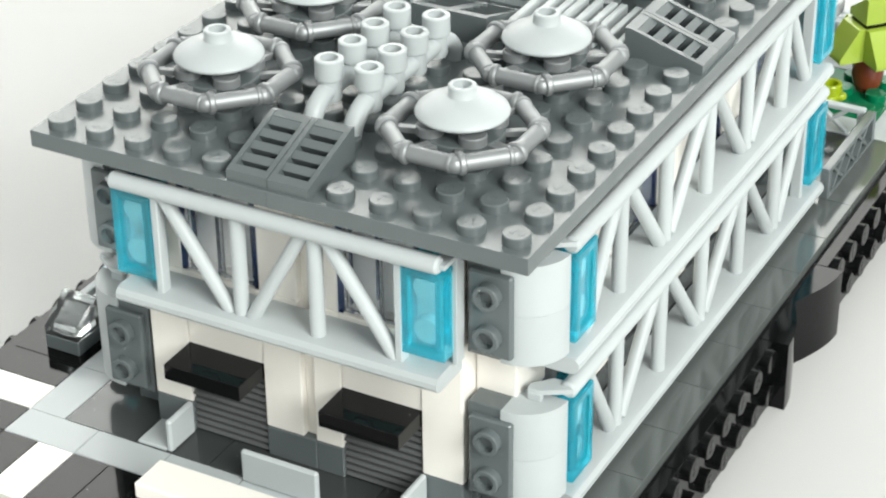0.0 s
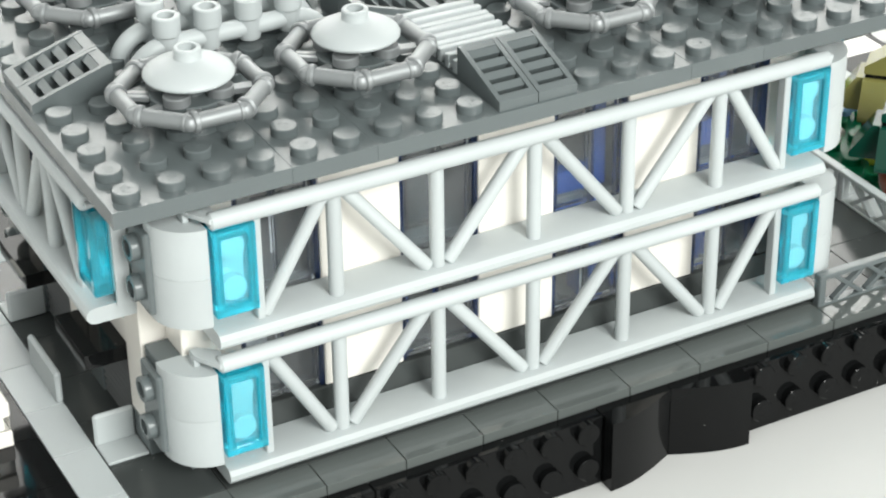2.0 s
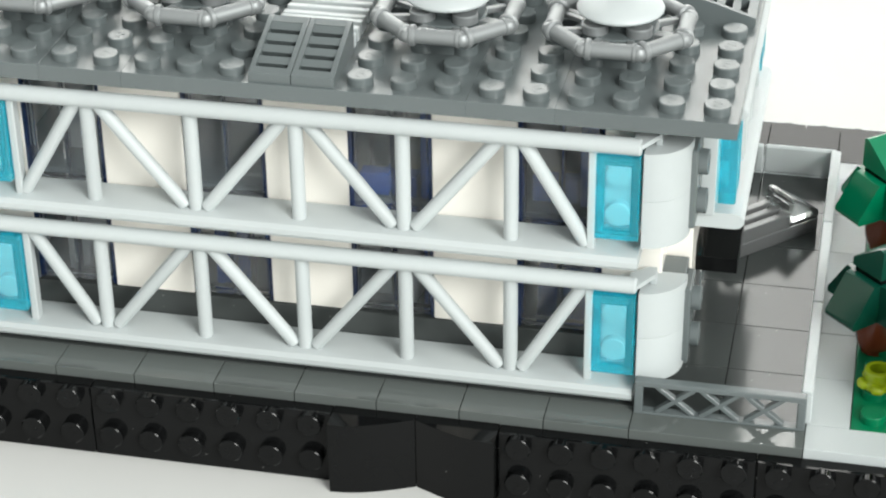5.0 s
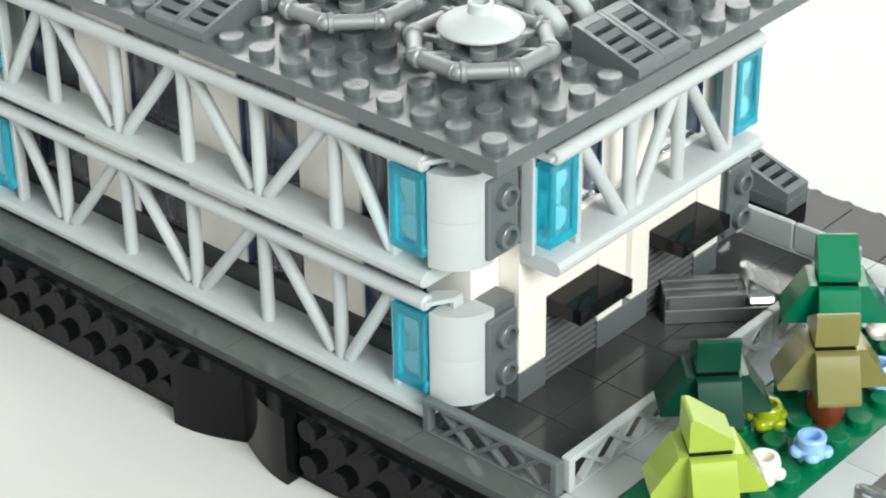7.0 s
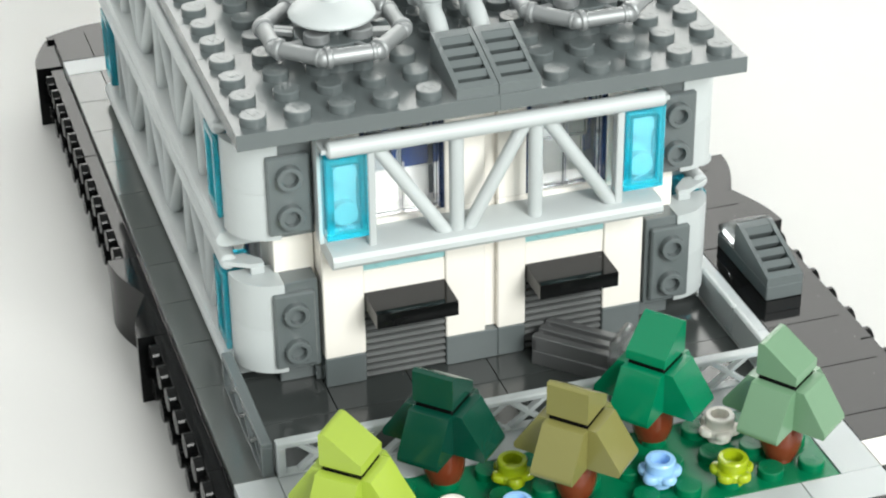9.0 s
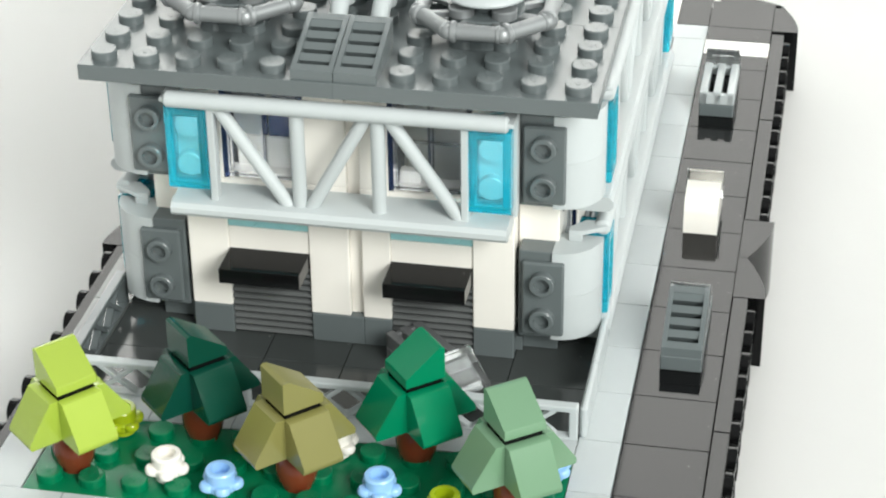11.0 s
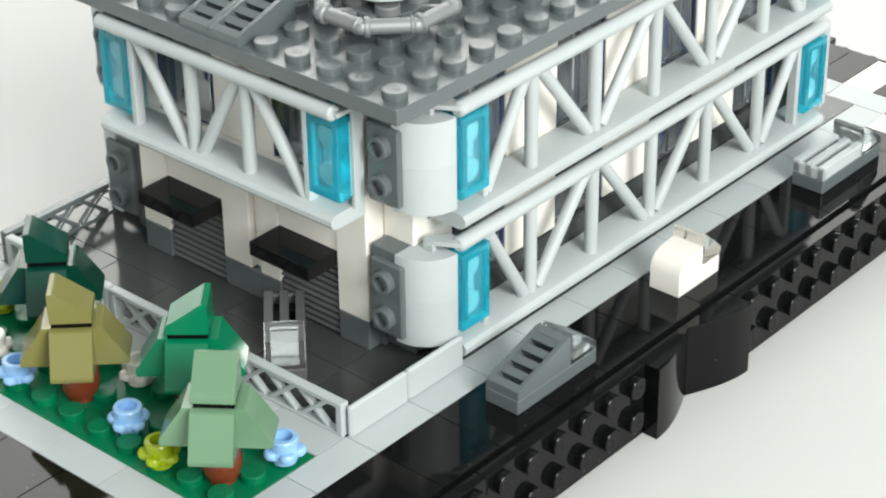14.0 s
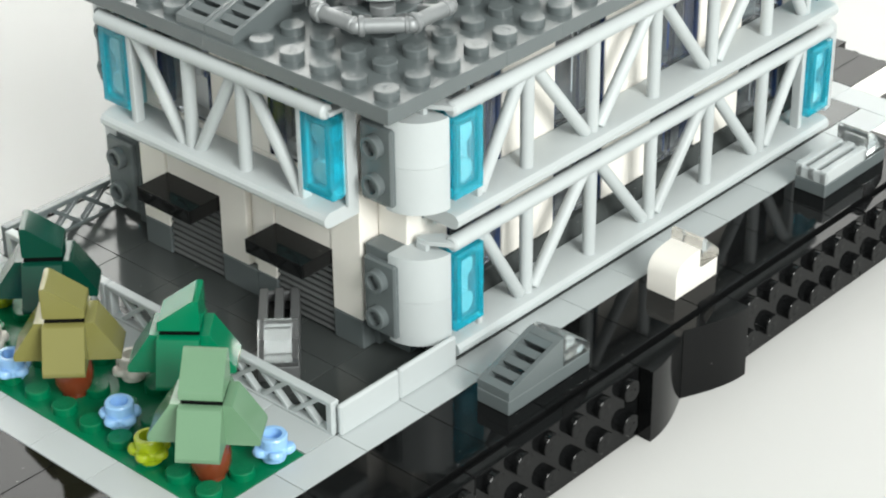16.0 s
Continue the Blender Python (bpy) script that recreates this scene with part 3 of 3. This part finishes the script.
def low_wall(x, y, rz, n=2):
    w = thing("low_wall", x, y, 0, "low light grey panel wall beside the pavement", "low wall", "low panel walls", rz)
    b = bmesh.new()
    rbox(b, -n / 2 + 0.01, n / 2 - 0.01, 0, 0.16, 0.0, 6.8, 0.42)
    part("panel", b, LIGHT, w)
    return w


low_wall(9, 6.02, 0)
low_wall(11, 6.02, 0)
low_wall(-10.0, 0, 90)
for y in (3.05, -3.05):
    w = low_wall(-9.5, y - 0.08, 0, 1)
    b = bmesh.new()
    rbox(b, -0.49, 0.49, *((0.16, 0.95) if y > 0 else (-0.8, 0.0)), 0.02, 0.7, 0.15)
    part("foot", b, LIGHT, w)


# ---- trees and flowers of the garden ----
def cheese(b, m, tall=1.0, hollow=False):
    """A one-stud slope: 8 mm square foot, 6.3 mm high at the back, 1.8 mm at the front; foot in the plane z = 0, thick end at -y."""
    pts = [(-0.49, 0.0), (-0.49, 6.1), (-0.46, 6.3), (-0.40, 6.4), (-0.33, 6.3), (0.45, 1.95), (0.48, 1.85), (0.49, 1.7), (0.49, 0.0)]
    prism(b, [(y * tall, z) for y, z in pts], -0.49, 0.49, m, "x")
    if hollow:
        prism(b, [(-0.34, 0.3), (-0.34, 4.6), (-0.25, 4.7), (0.3, 1.7), (0.3, 0.3)], -0.33, 0.33, m, "x")


def tree(x, y, mat, colour, rz=0, top=0):
    t = thing("toy_tree", x, y, 0, f"{colour} toy tree of sloped bricks on a brown trunk", "toy tree", "trees in the garden", rz)
    b = bmesh.new()
    lathe(b, [(0, 0), (2.6, 0), (2.6, 1.0), (3.2, 1.3), (3.75, 3.0), (3.9, 4.8), (3.7, 7.2), (3.1, 9.8), (0, 9.8)], Matrix.Identity(4), 24)
    part("trunk", b, BROWN, t, "reddish brown round trunk")
    b = bmesh.new()
    rbox(b, -0.45, 0.45, -0.44, 0.44, 9.6, 18.7, 0.2)
    part("core", b, BLACK, t, "black core between the slopes")
    for k in range(4):
        b = bmesh.new()
        cheese(b, at(0, 0, 13.7, 0, 0, 90 * k) @ at(0, -0.47, 0, 90), 1.05)
        part("leaf_slope", b, mat, t)
    b = bmesh.new()
    cheese(b, at(0, 0, 18.75, 0, 0, top))
    part("top_slope", b, mat, t)
    return t


tree(15.0, -5.05, LEAF_LIME, "lime green", 48, -90)
tree(13.4, -2.5, LEAF_DARK, "dark green", 45, 0)
tree(14.83, 0.07, LEAF_OLIVE, "olive green", 44, 0)
tree(13.4, 2.5, LEAF_GREEN, "bright green", 40, 180)
tree(14.95, 4.98, LEAF_SAND, "sand green", 37, -90)


def flower(x, y, mat, colour):
    f = thing("toy_flower", x, y, 0, f"{colour} round toy flower with an open centre", "toy flower", "flowers in the garden", 20 * x)
    b = bmesh.new()
    lathe(b, [(0, 0.4), (2.3, 0.4), (2.35, 1.3), (2.9, 1.8), (3.0, 2.9), (2.75, 3.2), (2.6, 3.35), (2.75, 5.3), (2.55, 5.6), (1.75, 5.6), (1.65, 3.6), (0, 3.6)], Matrix.Identity(4), 24)
    part("cup", b, mat, f)
    for k in range(5):
        a = 2 * math.pi * k / 5
        b = bmesh.new()
        lathe(b, [(0, -0.8), (0.9, -0.8), (1.3, -0.55), (1.5, -0.1), (1.5, 0.35), (1.3, 0.75), (0.9, 0.9), (0, 0.9)], at(0.33 * math.cos(a), 0.33 * math.sin(a), 2.45, 0, 0, math.degrees(a)) @ pose(0, 0, 0, 0, -14, 0), 14)
        part("petal", b, mat, f)
    return f


for x, y, mt, nm in ((14.0, -1.1, YELLOWGREEN, "yellow-green"), (15.05, 2.0, LILAC, "light blue"), (13.9, 3.95, WHITE, "white"), (15.5, 3.55, YELLOWGREEN, "yellow-green"), (13.55, -4.4, YELLOWGREEN, "yellow-green"),
                     (15.1, -2.85, WHITE, "white"), (15.45, -1.5, LILAC, "light blue"), (13.55, 0.7, WHITE, "white"), (13.6, 5.6, LILAC, "light blue")):
    flower(x, y, mt, nm)


# ---- toy vehicles ----
def clear_wedge(t, y0, z0, tall=1.0):
    b = bmesh.new()
    cheese(b, at(0, y0, z0), tall, tall == 1.0)
    p = part("windscreen", b, CLEAR, t, "clear sloped windscreen")
    p.visible_shadow = False


def slope_car(x, y, rz):
    t = thing("toy_car", x, y, 0, "grey toy car with a slotted sloping bonnet and clear windscreen", "toy car", "toy vehicles", rz)
    b = bmesh.new()
    rbox(b, -0.5, 0.5, -1.5, 1.5, 0, 3.2, 0.2)
    part("chassis", b, DARK, t)
    grille_slope("bonnet", DARK, t, at(0, -1.5, 3.2))
    clear_wedge(t, 1.0, 3.2)
    return t


def grille_car(x, y, rz, mat):
    t = thing("toy_car", x, y, 0, "grey toy car with a ribbed grille bonnet and clear windscreen", "toy car", "toy vehicles", rz)
    b = bmesh.new()
    rbox(b, -0.5, 0.5, -1.5, 1.5, 0, 3.2, 0.2)
    part("chassis", b, mat if mat is BONNET else DARK, t)
    # thin black sheet added over the chassis to darken the deep slots
    b = bmesh.new()
    rbox(b, -0.47, 0.47, -1.47, 0.47, 3.2, 3.9, 0.2)
    part("slot_bed", b, BLACK, t, "black bed added to darken the slots")
    b = bmesh.new()
    rbox(b, -0.5, 0.5, -1.5, -1.36, 3.2, 5.9, 0.2)
    rbox(b, -0.5, 0.5, 0.36, 0.5, 3.2, 5.9, 0.2)
    g = part("bonnet", b, mat, t, "ribbed bonnet")
    for u in (-0.39, 0, 0.39):
        b = bmesh.new()
        rbox(b, u - 0.11, u + 0.11, -1.5, 0.5, 3.3, 6.4, 0.15)
        part("rib", b, mat, g)
    clear_wedge(t, 1.0, 3.2)
    return t


slope_car(7.33, 8.03, 90)
grille_car(-6.2, 7.75, 90, LIGHT)
grille_car(10.28, 2.38, -45, BONNET)
grille_car(18.0, -3.6, 0, LIGHT)
t = thing("toy_car", 1.2, 7.9, 0, "small white toy car with a rounded bonnet and clear windscreen", "toy car", "toy vehicles", 90)
b = bmesh.new()
prism(b, [(-0.98, 0), (-0.98, 4.8), (-0.93, 6.2), (-0.82, 7.3), (-0.65, 7.9), (-0.42, 8.3), (-0.1, 8.5), (0.02, 8.5), (0.02, 4.4), (0.78, 4.4), (0.78, 0)], -0.45, 0.45, None, "x")
part("body", b, WHITE, t)
clear_wedge(t, 0.4, 4.4, tall=0.76)
t = thing("toy_bus", -12.1, 0, 0, "long white toy bus with a clear window strip", "toy bus", "toy vehicles")
b = bmesh.new()
rbox(b, -0.5, 0.5, -2.1, 2.1, 0, 3.2, 0.2)
part("chassis", b, WHITE, t)
b = bmesh.new()
rbox(b, -0.48, 0.48, -2.05, 2.05, 3.2, 6.4, 0.2)
part("window_strip", b, CLEAR, t, "clear window strip").visible_shadow = False
b = bmesh.new()
rbox(b, -0.36, 0.36, -1.95, 1.95, 3.25, 6.35, 0.2)
part("inner_block", b, WHITE, t)
b = bmesh.new()
rbox(b, -0.5, 0.5, -2.1, 2.1, 6.4, 9.6, 0.3)
part("roof", b, WHITE, t)

# ---- garden plate and deck tiles ----
bm = bmesh.new()
rbox(bm, 13.01, 15.99, -5.99, 5.99, -3.2, -0.1, 0.15)
plate = part("garden_plate", bm, GREEN, base, "green studded garden plate")
for i in range(3):
    for j in range(12):
        stud_at(plate, at(13.5 + i, -5.5 + j, -0.1), GREEN)

tile_mesh = {}


def tile(x0, x1, y0, y1, mat, label):
    key = (x1 - x0, y1 - y0, mat.name)
    if key not in tile_mesh:
        b = bmesh.new()
        rbox(b, 0.011, key[0] - 0.011, 0.011, key[1] - 0.011, -3.2, 0, 0.05)
        tile_mesh[key] = part("tile", b, mat, base, label, at(x0, y0, 0)).data
    else:
        again("tile", tile_mesh[key], base, label, at(x0, y0, 0))


def run_x(x0, x1, y0, y1, n, mat, label):
    x = x0
    while x < x1:
        tile(x, min(x + n, x1), y0, y1, mat, label)
        x += n


def run_y(x0, x1, y0, y1, n, mat, label):
    y = y0
    while y < y1:
        tile(x0, x1, y, min(y + n, y1), mat, label)
        y += n


GT, BT, LT, WT = "dark grey deck tile", "glossy black road tile", "light grey pavement tile", "white crossing tile"
run_x(-10, 8, -7, -6, 2, STRIP, GT)
tile(8, 12, -7, -6, STRIP, GT)
run_x(12, 16, -7, -6, 2, LIGHT, LT)
run_x(-10, 16, 6, 7, 2, LIGHT, LT)
run_y(-11, -10, -7, 7, 2, LIGHT, LT)
run_y(16, 17, -7, 7, 2, LIGHT, LT)
run_y(12, 13, -6, 6, 2, LIGHT, LT)
for x in (8, 10):
    run_y(x, x + 2, -6, 6, 2, DECK, GT)
run_y(-10, -8, -6, 6, 2, DECK, GT)
run_x(-8, 8, -6, -5, 4, DECK, GT)
run_x(-8, 8, 5, 6, 4, DECK, GT)
run_x(-13, -11, 7, 9, 2, BLACK, BT)
tile(-11, -10, 7, 9, BLACK, BT)
tile(-10, -9, 7, 9, WHITE, WT)
tile(-9, -8, 7, 9, BLACK, BT)
run_x(-8, 14, 7, 9, 2, BLACK, BT)
tile(14, 15, 7, 9, BLACK, BT)
tile(15, 16, 7, 9, WHITE, WT)
tile(16, 17, 7, 9, BLACK, BT)
tile(17, 19, 7, 9, BLACK, BT)
for x in (-13, 17):
    tile(x, x + 2, 6, 7, BLACK, BT)
    tile(x, x + 2, 5, 6, WHITE, WT)
    tile(x, x + 2, 4, 5, BLACK, BT)
    run_y(x, x + 2, -6, 4, 2, BLACK, BT)
    tile(x, x + 2, -7, -6, BLACK, BT)


# ---- the turn of the model ----
AXIS = (0.0204, 0.01439)
TURN = [(0.0, -62.39), (0.5, -51.56), (1.0, -42.23), (1.5, -35.39), (2.0, -28.81), (2.5, -20.74), (3.0, -11.93), (3.5, -6.44), (4.0, -0.25), (4.2, 1.56), (6.3, 29.85), (6.5, 32.72), (7.0, 40.82), (7.5, 49.08), (8.0, 55.48), (8.5, 62.11), (9.0, 71.55), (9.2, 74.83), (11.3, 104.29), (11.5, 106.65), (12.0, 112.49), (12.5, 116.95), (13.0, 122.56), (13.5, 126.81), (14.0, 130.38), (14.5, 131.67), (16.0, 131.71)]


def angle(t):
    """Degrees turned at t, on a smooth curve without overshoot."""
    k = max(i for i in range(len(TURN) - 1) if TURN[i][0] <= t)
    slope = [(b[1] - a[1]) / (b[0] - a[0]) for a, b in zip(TURN, TURN[1:])]

    def tangent(i):
        if i == 0:
            return slope[0]
        if i >= len(slope):
            return slope[-1]
        p, q = slope[i - 1], slope[i]
        return 0.0 if p * q <= 0 else 2 * p * q / (p + q)
    (t0, a0), (t1, a1) = TURN[k], TURN[k + 1]
    h = t1 - t0
    s = (t - t0) / h
    return a0 * (2 * s**3 - 3 * s**2 + 1) + tangent(k) * h * (s**3 - 2 * s**2 + s) + a1 * (3 * s**2 - 2 * s**3) + tangent(k + 1) * h * (s**3 - s**2)


def motions():
    turns = []
    for k in range(161):
        t = k / 10
        turns.append((t, pose(0, 0, 0, 0, 0, -angle(min(t, 15.999))) @ Matrix.Translation((-AXIS[0], -AXIS[1], 0))))
    for ob, m in MODEL.items():
        walk(ob, [(t, r @ m) for t, r in turns])


motions()
